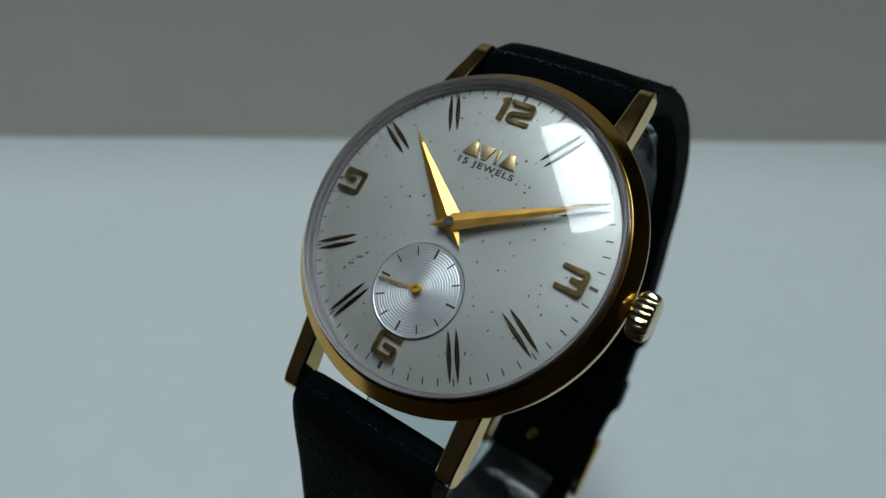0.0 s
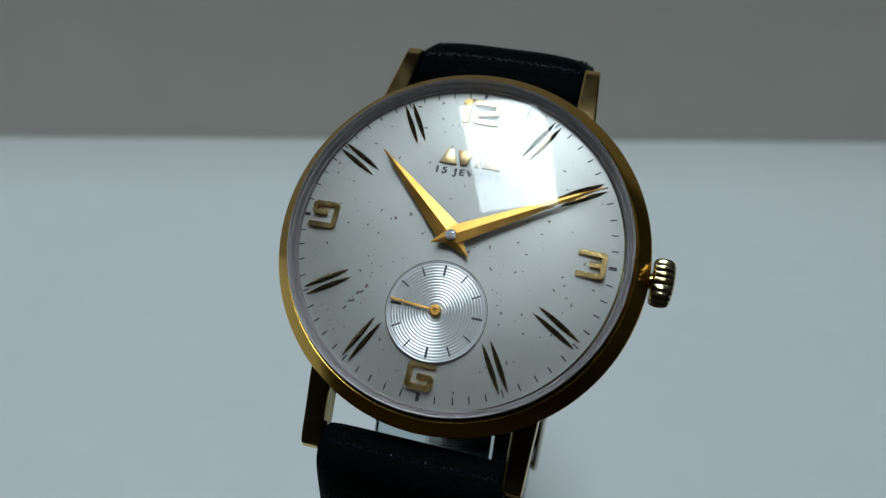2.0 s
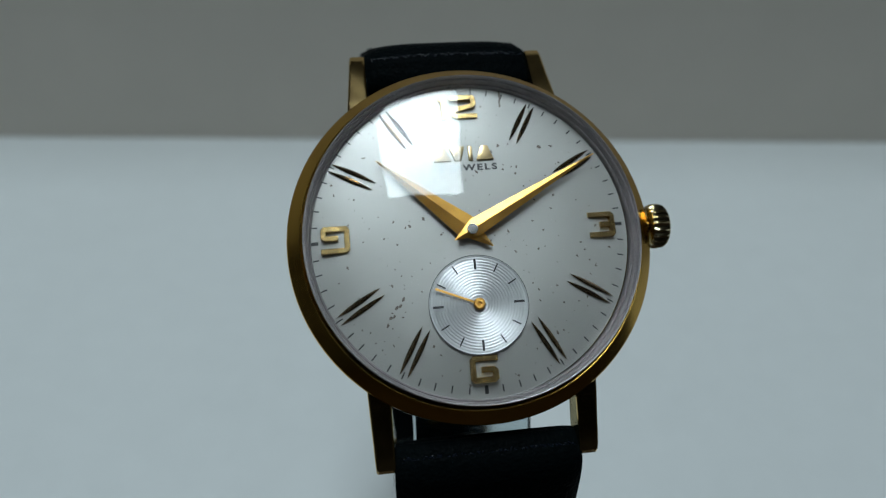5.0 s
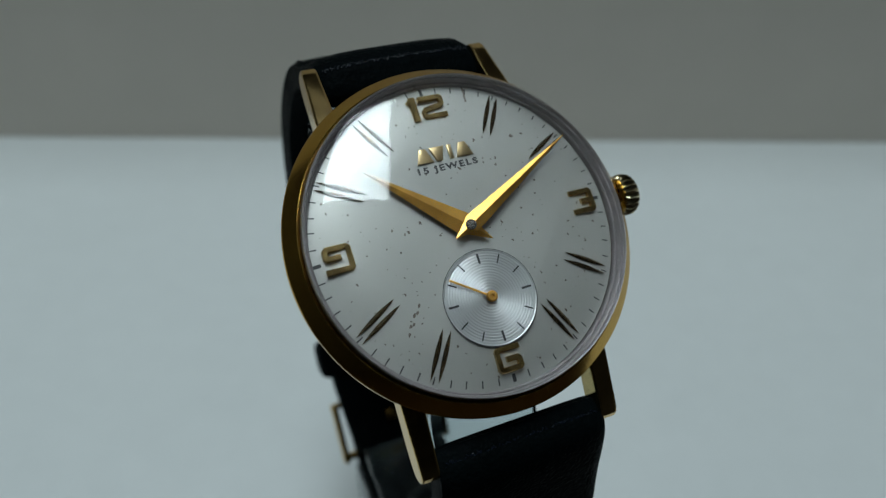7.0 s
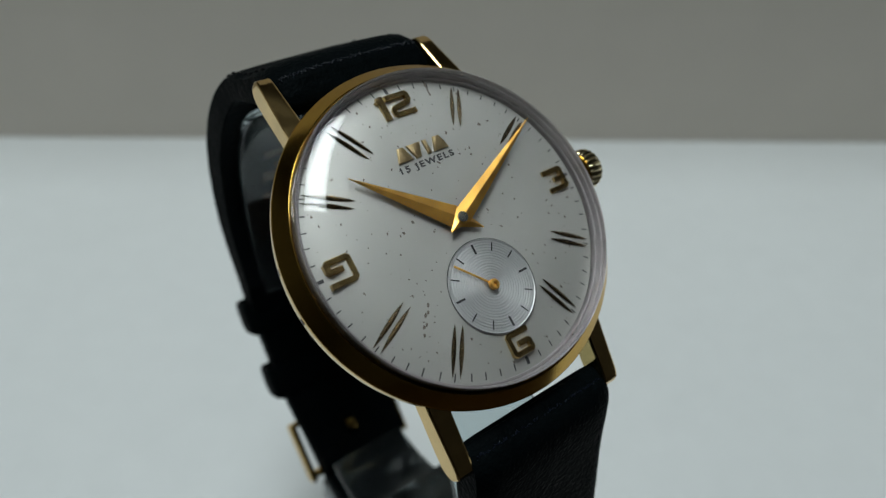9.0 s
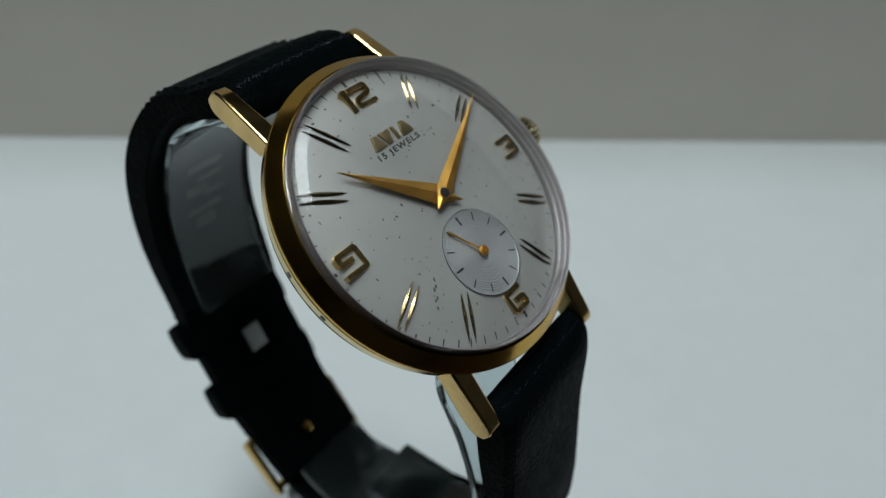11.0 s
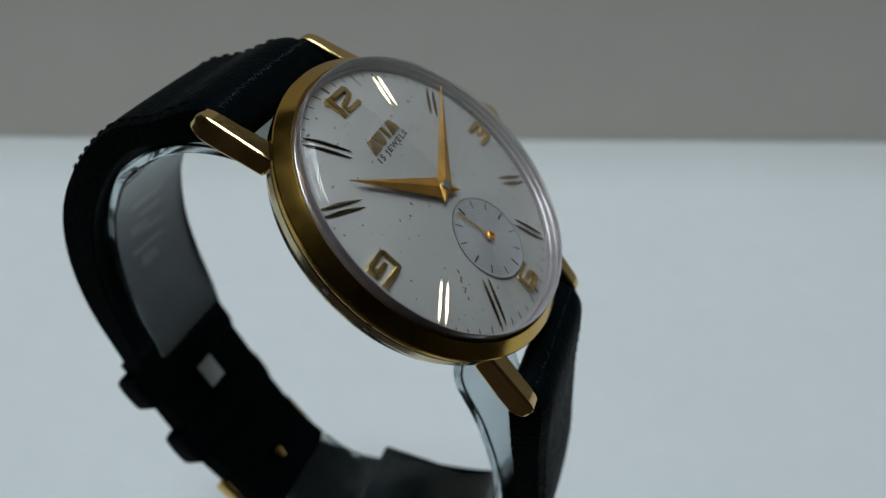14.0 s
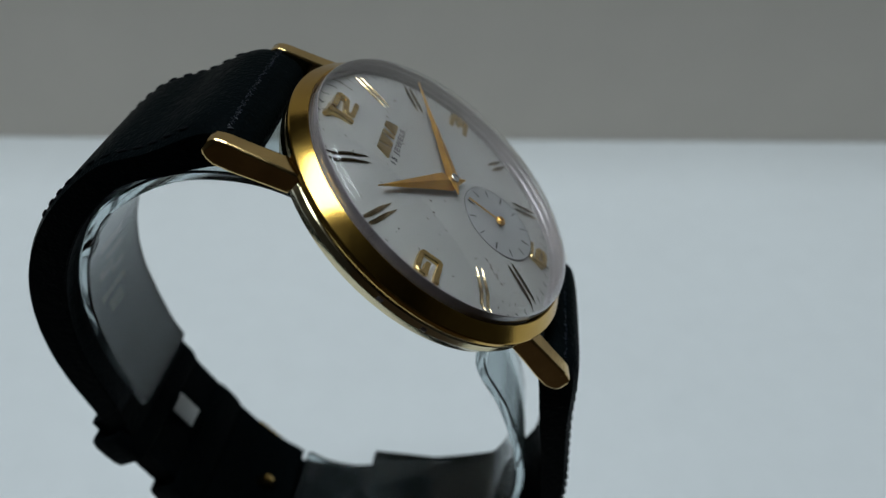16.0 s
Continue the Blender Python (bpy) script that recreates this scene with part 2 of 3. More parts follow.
def leaf(length, width, height, n=9):
    """A pointed leaf along y with a ridge."""
    bm = bmesh.new()
    left, right, mid = [], [], []
    for i in range(1, n):
        s = i / n
        w = width / 2 * math.sin(math.pi * s) ** 0.8
        y = length * (s - 0.5)
        left.append(bm.verts.new((-w, y, 0))), right.append(bm.verts.new((w, y, 0)))
        mid.append(bm.verts.new((0, y, height * (0.45 + 0.55 * math.sin(math.pi * s)))))
    a, b = bm.verts.new((0, -length / 2, 0)), bm.verts.new((0, length / 2, 0))
    for k in range(len(mid) - 1):
        bm.faces.new((left[k], mid[k], mid[k + 1], left[k + 1]))
        bm.faces.new((mid[k], right[k], right[k + 1], mid[k + 1]))
    bm.faces.new((a, mid[0], left[0])), bm.faces.new((a, right[0], mid[0]))
    bm.faces.new((b, left[-1], mid[-1])), bm.faces.new((b, mid[-1], right[-1]))
    return bm


def ribbon_mesh(points, width, z0=-0.035, z1=0.022, chamfer=0.02):
    """A raised band of constant width along a squared path, mitred within and chamfered without."""
    p = [np.array(q, float) for q in points]
    h = width / 2
    pairs = []
    for i, q in enumerate(p):
        a = q - p[i - 1] if i else p[1] - q
        b = p[i + 1] - q if i < len(p) - 1 else a
        a, b = a / np.linalg.norm(a), b / np.linalg.norm(b)
        na, nb = np.array([-a[1], a[0]]), np.array([-b[1], b[0]])
        m = (na + nb) / (1 + na @ nb) * h
        if 0 < i < len(p) - 1:
            turn = a[0] * b[1] - a[1] * b[0]
            side = -1 if turn > 0 else 1
            o1, o2 = q + side * m - a * chamfer, q + side * m + b * chamfer
            inner = q - side * m
            pairs += [(o1, inner), (o2, inner)] if side > 0 else [(inner, o1), (inner, o2)]
        else:
            pairs.append((q + m, q - m))
    bm = bmesh.new()
    rows = []
    for l, r in pairs:
        c = (l + r) / 2
        rows.append([bm.verts.new((*q, z)) for q, z in ((l, z0), (l, z1 - 0.006), (c + (l - c) * 0.80, z1), (c + (r - c) * 0.80, z1), (r, z1 - 0.006), (r, z0))])
    for a, b in zip(rows, rows[1:]):
        for k in range(5):
            bm.faces.new((a[k], a[k + 1], b[k + 1], b[k]))
        bm.faces.new((a[5], a[0], b[0], b[5]))
    bm.faces.new(rows[0]), bm.faces.new(rows[-1][::-1])
    bmesh.ops.remove_doubles(bm, verts=bm.verts, dist=0.0005)
    return bm


def joined(*bms):
    me = bpy.data.meshes.new("joined")
    out = bmesh.new()
    for b in bms:
        b.to_mesh(me)
        out.from_mesh(me)
        b.free()
    bpy.data.meshes.remove(me)
    return out


def hand_mesh(length, tail, width, at, z, height, droop=0.0):
    """A tapered hand with a ridge: widest at a distance from the pivot, pointed at both ends."""
    bm = bmesh.new()
    ys = [-tail, -tail * 0.35, 0.0, at, length * 0.35, length * 0.6, length * 0.85, length]
    def half(y):
        if y < at:
            return width / 2 * (y + tail) / (at + tail)
        return width / 2 * (length - y) / (length - at) + 0.004
    rows = []
    for y in ys:
        h = max(half(y), 0.004)
        k = z - droop * max(0, y / length) ** 2
        rows.append([bm.verts.new(q) for q in ((-h, y, k), (0, y, k + height * min(1, h / (width / 2) + 0.25)), (h, y, k), (0, y, k - 0.012))])
    for a, b in zip(rows, rows[1:]):
        for k in range(4):
            bm.faces.new((a[k], a[(k + 1) % 4], b[(k + 1) % 4], b[k]))
    bm.faces.new(rows[0]), bm.faces.new(rows[-1][::-1])
    return bm


def bow(r):
    """The dial's height: flat within, bent down towards its edge."""
    return -0.085 * max(0.0, (r - 0.7) / 0.8) ** 2


def dial_parts(watch):
    dial = part("dial", lathe([(0, -0.09), (1.475, -0.09)] + [(r, bow(r)) for r in (1.475, 1.44, 1.4, 1.3, 1.2, 1.1, 1.0, 0.9, 0.8, 0.7, 0.4, 0)], 128, False), DIAL, watch, "silvered white dial with small brown age spots")
    tick = pose(0, 1.405 * CM, bow(1.405) * CM, -10.5)
    thin = part("minute_mark", box(-0.006, 0.006, -0.03, 0.03, 0.0005, 0.002), INK, dial, smooth=0)
    bold = part("minute_mark", box(-0.016, 0.016, -0.04, 0.03, 0.0005, 0.002), INK, dial, smooth=0)
    bold.matrix_basis = tick
    for i in range(60):
        if i % 15 == 0:
            if i:
                again(bold, around(i * 6) @ tick, dial)
        elif i == 1:
            thin.matrix_basis = around(6) @ tick
        else:
            again(thin, around(i * 6 + random.uniform(-0.4, 0.4)) @ tick, dial)
    first = None
    for h in (1, 2, 4, 5, 7, 8, 10, 11):
        for dx in (-0.037, 0.037):
            m = around(h * 30) @ pose(dx * CM, 1.19 * CM, (bow(1.19) + 0.006) * CM, -7.0)
            if first is None:
                first = part("hour_marker", leaf(0.46, 0.046, 0.016), LEAF_GOLD, dial, "slim gilt leaf marker")
                first.matrix_basis = m
            else:
                again(first, m, dial)
    w = 0.050
    one = ribbon_mesh([(-0.130, 1.343), (-0.130, 1.102)], 0.064)
    flag = ribbon_mesh([(-0.182, 1.298), (-0.13, 1.325)], 0.034, z1=0.0205)
    two = ribbon_mesh([(-0.075, 1.316), (0.150, 1.316), (0.150, 1.232), (-0.042, 1.198), (-0.042, 1.129), (0.178, 1.129)], w, chamfer=0.03)
    part("numeral_twelve", joined(one, flag, two), GOLD_MARK, dial, "raised gilt numeral 12", 25).location.z = -0.024 * CM
    three = ribbon_mesh([(1.099, 0.085), (1.324, 0.085), (1.324, -0.01), (1.205, -0.01)], w, chamfer=0.03)
    three_b = ribbon_mesh([(1.324, -0.005), (1.324, -0.104), (1.099, -0.104)], w, z1=0.0212, chamfer=0.03)
    part("numeral_three", joined(three, three_b), GOLD_MARK, dial, "raised gilt numeral 3", 25).location.z = -0.024 * CM
    six = ribbon_mesh([(0.116, -1.137), (-0.108, -1.137), (-0.108, -1.321), (0.088, -1.321), (0.088, -1.234), (-0.035, -1.234)], w, chamfer=0.03)
    part("numeral_six", six, GOLD_MARK, dial, "raised gilt numeral 6", 25).location.z = -0.024 * CM
    nine = ribbon_mesh([(-1.345, -0.090), (-1.112, -0.090), (-1.112, 0.111), (-1.317, 0.111), (-1.317, 0.026), (-1.19, 0.026)], w, chamfer=0.03)
    part("numeral_nine", nine, GOLD_MARK, dial, "raised gilt numeral 9", 25).location.z = -0.024 * CM
    # maker's mark as plain raised shapes
    y0, y1 = 0.678, 0.816
    for pts in ([(-0.275, y0), (-0.115, y0), (-0.165, y1), (-0.225, y1)], [(-0.125, y1), (0.02, y1), (-0.025, y0), (-0.08, y0)],
                [(0.05, y0), (0.09, y0), (0.09, y1), (0.05, y1)], [(0.12, y0), (0.285, y0), (0.235, y1), (0.17, y1)]):
        part("maker_mark", prism(pts, 0.002, 0.022, 0.006), LOGO_GOLD, dial, "plain raised gilt shape")
    # 15 JEWELS
    cu = bpy.data.curves.new("lettering", "FONT")
    cu.body, cu.size, cu.align_x, cu.extrude, cu.space_character = "15 JEWELS", 0.084, "CENTER", 0.0006, 1.28
    cu.offset = 0.0032
    tmp = bpy.data.objects.new("lettering", cu)
    scene.collection.objects.link(tmp)
    bpy.context.view_layer.update()
    me = bpy.data.meshes.new_from_object(tmp.evaluated_get(bpy.context.evaluated_depsgraph_get()))
    bpy.data.objects.remove(tmp)
    bm = bmesh.new()
    bm.from_mesh(me)
    bpy.data.meshes.remove(me)
    width = max(v.co.x for v in bm.verts) - min(v.co.x for v in bm.verts)
    bmesh.ops.scale(bm, vec=(0.60 / width, 1, 1), verts=bm.verts)
    bmesh.ops.translate(bm, vec=(0.0, 0.585, 0.0014), verts=bm.verts)
    part("lettering", bm, INK, dial, "black printed line reading 15 JEWELS", smooth=0)
    # seconds register, sunk, with turned rings
    prof = [(0, 0.0012), (0.06, 0.0012)]
    r = 0.07
    while r < 0.422:
        prof += [(r, 0.0004), (r + 0.013, 0.0034)]
        r += 0.0255
    prof += [(0.428, 0.002), (0.436, 0.0055), (0.444, 0.0055), (0.448, -0.012)]
    reg = part("seconds_register", lathe(prof, 96, False), SILVER, dial, "silver seconds register with turned rings", smooth=20)
    reg.matrix_basis = pose(0.002 * CM, -0.664 * CM, 0.0)
    rim = part("register_rim", lathe([(0.442, 0.0040), (0.442, 0.0062), (0.448, 0.0062), (0.448, 0.0040)], 96), INK, reg, smooth=0)
    long = part("seconds_mark", box(-0.010, 0.010, 0.315, 0.41, 0.0046, 0.0066), INK, reg, smooth=0)
    short = part("seconds_mark", box(-0.006, 0.006, 0.325, 0.41, 0.0046, 0.0066), INK, reg, smooth=0)
    for i in range(1, 12):
        if i % 3 == 0:
            again(long, around(i * 30), reg)
        elif i == 1:
            short.matrix_basis = around(30)
        else:
            again(short, around(i * 30), reg)
    # age spots and two scratches
    bm = bmesh.new()
    rnd = random.Random(4)
    def blot(x, y, s, stretch=1.0, turn=0.0):
        n = 7
        vs = []
        for k in range(n):
            a = 2 * math.pi * k / n
            q = s * rnd.uniform(0.6, 1.3)
            px, py = q * math.cos(a) * stretch, q * math.sin(a)
            vs.append(bm.verts.new((x + px * math.cos(turn) - py * math.sin(turn), y + px * math.sin(turn) + py * math.cos(turn), bow(math.hypot(x, y)) + 0.0012 + rnd.uniform(0, 0.0003))))
        bm.faces.new(vs)
    for _ in range(270):
        rr, a = 1.38 * math.sqrt(rnd.random()), rnd.uniform(0, 2 * math.pi)
        x, y = rr * math.cos(a), rr * math.sin(a)
        if math.hypot(x - 0.002, y + 0.664) < 0.47:
            continue
        blot(x, y, rnd.choice((0.0035, 0.0045, 0.006, 0.0075, 0.010)), rnd.uniform(1, 2.2), rnd.uniform(0, 3))
    for x, y, s in ((0.732, 0.784, 0.017), (0.34, 0.81, 0.013), (-0.55, 0.09, 0.014), (-0.42, 0.15, 0.015), (0.8, 0.3, 0.012), (0.6, -0.2, 0.011)):
        blot(x, y, s, 1.3, rnd.uniform(0, 3))
    for k in range(9):
        blot(0.427 - 0.002 * k + rnd.uniform(-.002, .002), 1.39 - 0.02 * k, 0.011, 1.5, 1.5)
    for k in range(6):
        blot(-0.66 - 0.03 * k, -0.56 - 0.045 * k + rnd.uniform(-.02, .02), 0.012, 1.8, 0.9)
    part("age_spots", bm, SPOT, dial, "small brown age spots", smooth=0)["kind"] = "stuff"
    return dial


def watch_case(watch):
    def off(ob):
        ob.matrix_basis = pose(0.034 * CM, -0.012 * CM, 0)
        return ob
    off(part("bezel", lathe([(1.545, -0.23), (1.545, -0.055), (1.562, -0.034), (1.571, -0.032), (1.578, -0.038), (1.686, -0.142), (1.693, -0.155), (1.693, -0.190), (1.684, -0.208), (1.64, -0.226)], 160), GOLD_WORN, watch, "worn gold-plated bezel", 16))
    off(part("case_band", lathe([(1.40, -0.12), (1.525, -0.12), (1.605, -0.232), (1.655, -0.236), (1.669, -0.250), (1.669, -0.320), (1.659, -0.334), (1.625, -0.42), (1.45, -0.464), (1.40, -0.464)], 160), GOLD_PALE, watch, "polished pale gold case band", 16))
    for turn in (171, 187):
        bm = box(1.655, 1.675, -0.03, 0.03, -0.312, -0.272, 0.008)
        bmesh.ops.rotate(bm, verts=bm.verts, cent=(0, 0, 0), matrix=Matrix.Rotation(radians(turn), 3, "Z"))
        off(part("dent", bm, RING, watch, "small worn dent in the case band"))
    off(part("case_back", lathe([(0, -0.455), (1.44, -0.455), (1.41, -0.50), (1.21, -0.54), (0.58, -0.565), (0, -0.57)], 128, False), STEEL, watch, "steel case back"))
    off(part("tension_ring", lathe([(1.455, -0.10), (1.462, -0.040), (1.472, -0.030), (1.480, -0.034), (1.492, 0.012), (1.500, 0.020), (1.506, 0.018), (1.515, 0.052), (1.526, 0.056), (1.531, 0.048), (1.533, -0.10)], 128), RING, watch, "dull mauve-grey ring under the crystal's edge", 20))
    outer = [(r, 0.335 - r * r * 0.085) for r in (0, 0.18, 0.38, 0.6, 0.8, 0.98, 1.14, 1.28, 1.39)]
    inner = [(r, 0.305 - r * r * 0.085) for r in (0, 0.18, 0.37, 0.58, 0.77, 0.94, 1.10, 1.23, 1.33)]
    prof = outer + [(1.45, 0.150), (1.49, 0.128), (1.518, 0.098), (1.535, 0.060), (1.542, 0.020), (1.543, -0.040), (1.5355, -0.040), (1.5345, 0.050), (1.524, 0.074), (1.500, 0.097), (1.455, 0.119), (1.40, 0.137)] + inner[::-1]
    cr = off(part("crystal", lathe(prof, 128, False), CRYSTAL, watch, "clear domed acrylic crystal"))
    cr.visible_shadow = False
    for sx in (-1, 1):
        for sy, zt0, zt1, zb0, zb1 in ((1, -0.17, -0.40, -0.40, -0.70), (-1, -0.16, -0.32, -0.39, -0.62)):
            bm = bmesh.new()
            rows = []
            xi, xo = 0.825 * sx, 1.035 * sx
            for s, y, et, eb in ((0, 1.27, 0, 0), (0.25, 1.47, 0, 0), (0.6, 1.72, 0, 0), (0.82, 1.89, 0, 0.012), (0.91, 1.96, 0.006, 0.045), (0.97, 2.01, 0.025, 0.085), (1.0, 2.035, 0.065, 0.125)):
                zt, zb = zt0 + (zt1 - zt0) * s - et, zb0 + (zb1 - zb0) * s + eb
                xo_ = xo - sx * (0.06 if sy > 0 else 0.035) * s
                rows.append([bm.verts.new((x, sy * y, z)) for x, z in ((xi, zb), (xi, zt), (xo_, zt), (xo_, zb))])
            for a, b in zip(rows, rows[1:]):
                for k in range(4):
                    bm.faces.new((a[k], a[(k + 1) % 4], b[(k + 1) % 4], b[k]))
            bm.faces.new(rows[0]), bm.faces.new(rows[-1][::-1])
            bmesh.ops.recalc_face_normals(bm, faces=bm.faces)
            bmesh.ops.bevel(bm, geom=[e for e in bm.edges if e.is_manifold and e.calc_face_angle() > 0.6], offset=0.02, segments=2, profile=0.5, affect="EDGES", clamp_overlap=True)
            part("lug", bm, GOLD_LUG, watch, "polished pale gold lug", 22)
    for y, z in ((1.87, -0.55), (-1.87, -0.47)):
        bm = bmesh.new()
        bmesh.ops.create_cone(bm, cap_ends=True, segments=12, radius1=0.05, radius2=0.05, depth=1.66, matrix=Matrix.Translation((0, y, z)) @ Matrix.Rotation(radians(90), 4, "Y"))
        part("spring_bar", bm, STEEL, watch)
    # crown
    n, rows = 96, []
    bm = bmesh.new()
    for x, r, flute in ((0.0, 0.17, 0), (0.012, 0.195, 0.4), (0.04, 0.212, 1), (0.09, 0.216, 1), (0.14, 0.210, 1), (0.165, 0.195, 0.4), (0.18, 0.17, 0), (0.192, 0.09, 0)):
        rows.append([bm.verts.new((x, (r - flute * 0.022 * (0.5 - 0.5 * math.cos(a * 22)) ** 0.7) * math.cos(a), (r - flute * 0.022 * (0.5 - 0.5 * math.cos(a * 22)) ** 0.7) * math.sin(a))) for a in [2 * math.pi * i / (22 * 8) for i in range(22 * 8)]])
    for a, b in zip(rows, rows[1:]):
        for i in range(len(a)):
            j = (i + 1) % len(a)
            bm.faces.new((a[i], a[j], b[j], b[i]))
    bm.faces.new(rows[0]), bm.faces.new(rows[-1])
    crown = part("crown", bm, GOLD_PALE, watch, "fluted gold winding crown")
    crown.matrix_basis = pose(1.745 * CM, 0.0, -0.25 * CM)
    bm = bmesh.new()
    bmesh.ops.create_cone(bm, cap_ends=True, segments=24, radius1=0.075, radius2=0.075, depth=0.2, matrix=Matrix.Translation((-0.06, 0, 0)) @ Matrix.Rotation(radians(90), 4, "Y"))
    part("stem", bm, GOLD, crown)


def band_section(q, s):
    """A padded leather section: flat lining, rounded edges, crowned outer face. q is y, z, half width, edge thickness, crown."""
    hw, th, cr = q[2], q[3], q[4]
    pts = []
    for k in range(13):
        u = -1 + 2 * k / 12
        x = hw * (math.sin(u * math.pi / 2) * 0.35 + u * 0.65)
        edge = min(1.0, max(0.0, 1 - abs(x) / hw) / 0.06) ** 0.5
        pts.append((x, -th / 2 + th * (0.90 + 0.10 * edge) + cr * (1 - (x / hw) ** 4) * 0.8))
    return pts + [(hw * 0.97, -th / 2), (0.0, -th / 2), (-hw * 0.97, -th / 2)]


def lean(bm):
    """The hanging loop stands a little askew: it shifts sideways with its depth below the case."""
    for v in bm.verts:
        h = UPY * v.co.y + UPZ * v.co.z
        v.co.x += 0.09 * min(1.0, max(0.0, (-h - 2.2) / 2.2))
    return hung(bm)


def hung(bm):
    bmesh.ops.transform(bm, matrix=HANG, verts=bm.verts)
    return bm


def stitches(path, side, start, stop, gap, inset=0.13):
    """Short thread stitches set along one edge of a strap."""
    bm = bmesh.new()
    last, dist = None, 0.0
    n = len(path)
    nxt = start
    for i in range(1, n):
        a, b = path[i - 1], path[i]
        step = math.hypot(b[0] - a[0], b[1] - a[1])
        while dist + step > nxt and nxt < stop:
            t = (nxt - dist) / step
            q = a + (b - a) * t
            d = np.array([b[0] - a[0], b[1] - a[1]]) / step
            out = np.array([-d[1], d[0]])
            x = side * (q[2] - inset)
            o = q[3] / 2 + q[4] * (1 - (x / q[2]) ** 4) * 0.8
            c = np.array([q[0], q[1]]) + out * (o + 0.004)
            m = Matrix(((1, 0, 0, x), (0, d[0], out[0], c[0]), (0, d[1], out[1], c[1]), (0, 0, 0, 1)))
            bmesh.ops.create_uvsphere(bm, u_segments=6, v_segments=4, radius=1, matrix=m @ Matrix.Diagonal((0.016, gap * 0.38, 0.013, 1)))
            nxt += gap
        dist += step
    return bm


def strap(watch):
    # upper half, from the twelve o'clock bar round the back to the buckle
    up_path = spline([(1.735, -0.60, 0.83, 0.10, 0.01), (1.76, -0.585, 0.85, 0.24, 0.02), (1.86, -0.57, 0.855, 0.34, 0.04), (2.06, -0.69, 0.86, 0.38, 0.08), (2.35, -1.20, 0.87, 0.29, 0.03), (2.615, -1.68, 0.87, 0.29, 0.03),
                      (2.70, -2.36, 0.87, 0.33, 0.02), (2.625, -3.02, 0.87, 0.38, 0.02), (2.43, -3.57, 0.87, 0.40, 0.02), (2.09, -4.10, 0.87, 0.40, 0.02),
                      (1.605, -4.60, 0.87, 0.38, 0.02), (1.10, -5.01, 0.87, 0.32, 0.02), (*wv(-3.91, -3.91), 0.87, 0.24, 0.02),
                      (*wv(-3.39, -4.90), 0.86, 0.20, 0.02), (*wv(-2.81, -5.60), 0.80, 0.18, 0.02), (*wv(-2.3, -5.95), 0.76, 0.16, 0.01)], 8)
    upper = part("upper_strap", lean(sweep(up_path, band_section)), BLACK_LEATHER, watch, "padded black grained leather strap half")
    for side in (-1, 1):
        part("stitching", hung(stitches(up_path, side, 0.55, 2.5, 0.17, 0.09)), THREAD, upper)["kind"] = "stuff"
    # lower half, from the six o'clock bar straight down, under and back through the buckle
    lo_path = spline([(*wv(-4.39, -3.58), 0.74, 0.14, 0.01), (*wv(-4.15, -4.03), 0.78, 0.15, 0.01), (*wv(-3.61, -5.03), 0.79, 0.16, 0.01), (*wv(-3.03, -5.84), 0.73, 0.17, 0.02),
                      (*wv(-2.15, -6.26), 0.76, 0.18, 0.02), (*wv(-1.3, -6.22), 0.77, 0.19, 0.02),
                      (*wv(-0.4, -5.92), 0.79, 0.20, 0.02), (*wv(0.5, -5.66), 0.80, 0.21, 0.03), (*wv(1.10, -5.35), 0.80, 0.22, 0.03), (*wv(1.48, -4.75), 0.80, 0.24, 0.05),
                      (*wv(1.52, -4.0), 0.81, 0.28, 0.05), (*wv(1.45, -3.2), 0.835, 0.30, 0.05), (*wv(1.37, -2.5), 0.86, 0.34, 0.06), (-2.13, -0.49, 0.875, 0.40, 0.06), (-1.98, -0.42, 0.865, 0.36, 0.04), (-1.88, -0.44, 0.85, 0.26, 0.03), (-1.855, -0.45, 0.83, 0.10, 0.01)], 8)
    lower = part("lower_strap", lean(sweep(lo_path, band_section)), BLACK_LEATHER, watch, "padded black grained leather strap half with a tapered tail")
    back = lo_path[::-1]
    flip = [np.array([q[0], q[1], q[2], -q[3], -q[4]]) for q in back]
    for side in (-1, 1):
        part("stitching", hung(stitches(flip, side, 0.55, 3.6, 0.17, 0.14)), THREAD, lower)["kind"] = "stuff"
    # lining of the upper half with a worn stamp
    lin = [np.array([q[0], q[1], q[2] - 0.05, q[3], 0]) for q in up_path[24:90]]
    def lining_section(q, s):
        return [(-q[2], -q[3] / 2 - 0.012), (q[2], -q[3] / 2 - 0.012), (q[2], -q[3] / 2 + 0.02), (-q[2], -q[3] / 2 + 0.02)]
    part("lining", lean(sweep(lin, lining_section)), LINING, upper, "dark grey leather lining")
    for i0, i1, xa, xb in ((60, 62, -0.25, 0.28), (64, 65, -0.1, 0.3), (66, 68, -0.28, 0.05), (68, 69, 0.0, 0.3), (71, 72, -0.3, 0.25), (73, 75, -0.2, 0.1)):
        seg = [np.array([q[0], q[1], 0, q[3], 0]) for q in up_path[i0:i1 + 1]]
        part("stamp_bar", lean(sweep(seg, lambda q, s, a=xa, b=xb: [(a, -q[3] / 2 - 0.016), (b, -q[3] / 2 - 0.016), (b, -q[3] / 2 - 0.008), (a, -q[3] / 2 - 0.008)])), STAMP, upper, "faded brown stamped bar")
    # creased folds where each half turns over its bar
    rnd = random.Random(9)
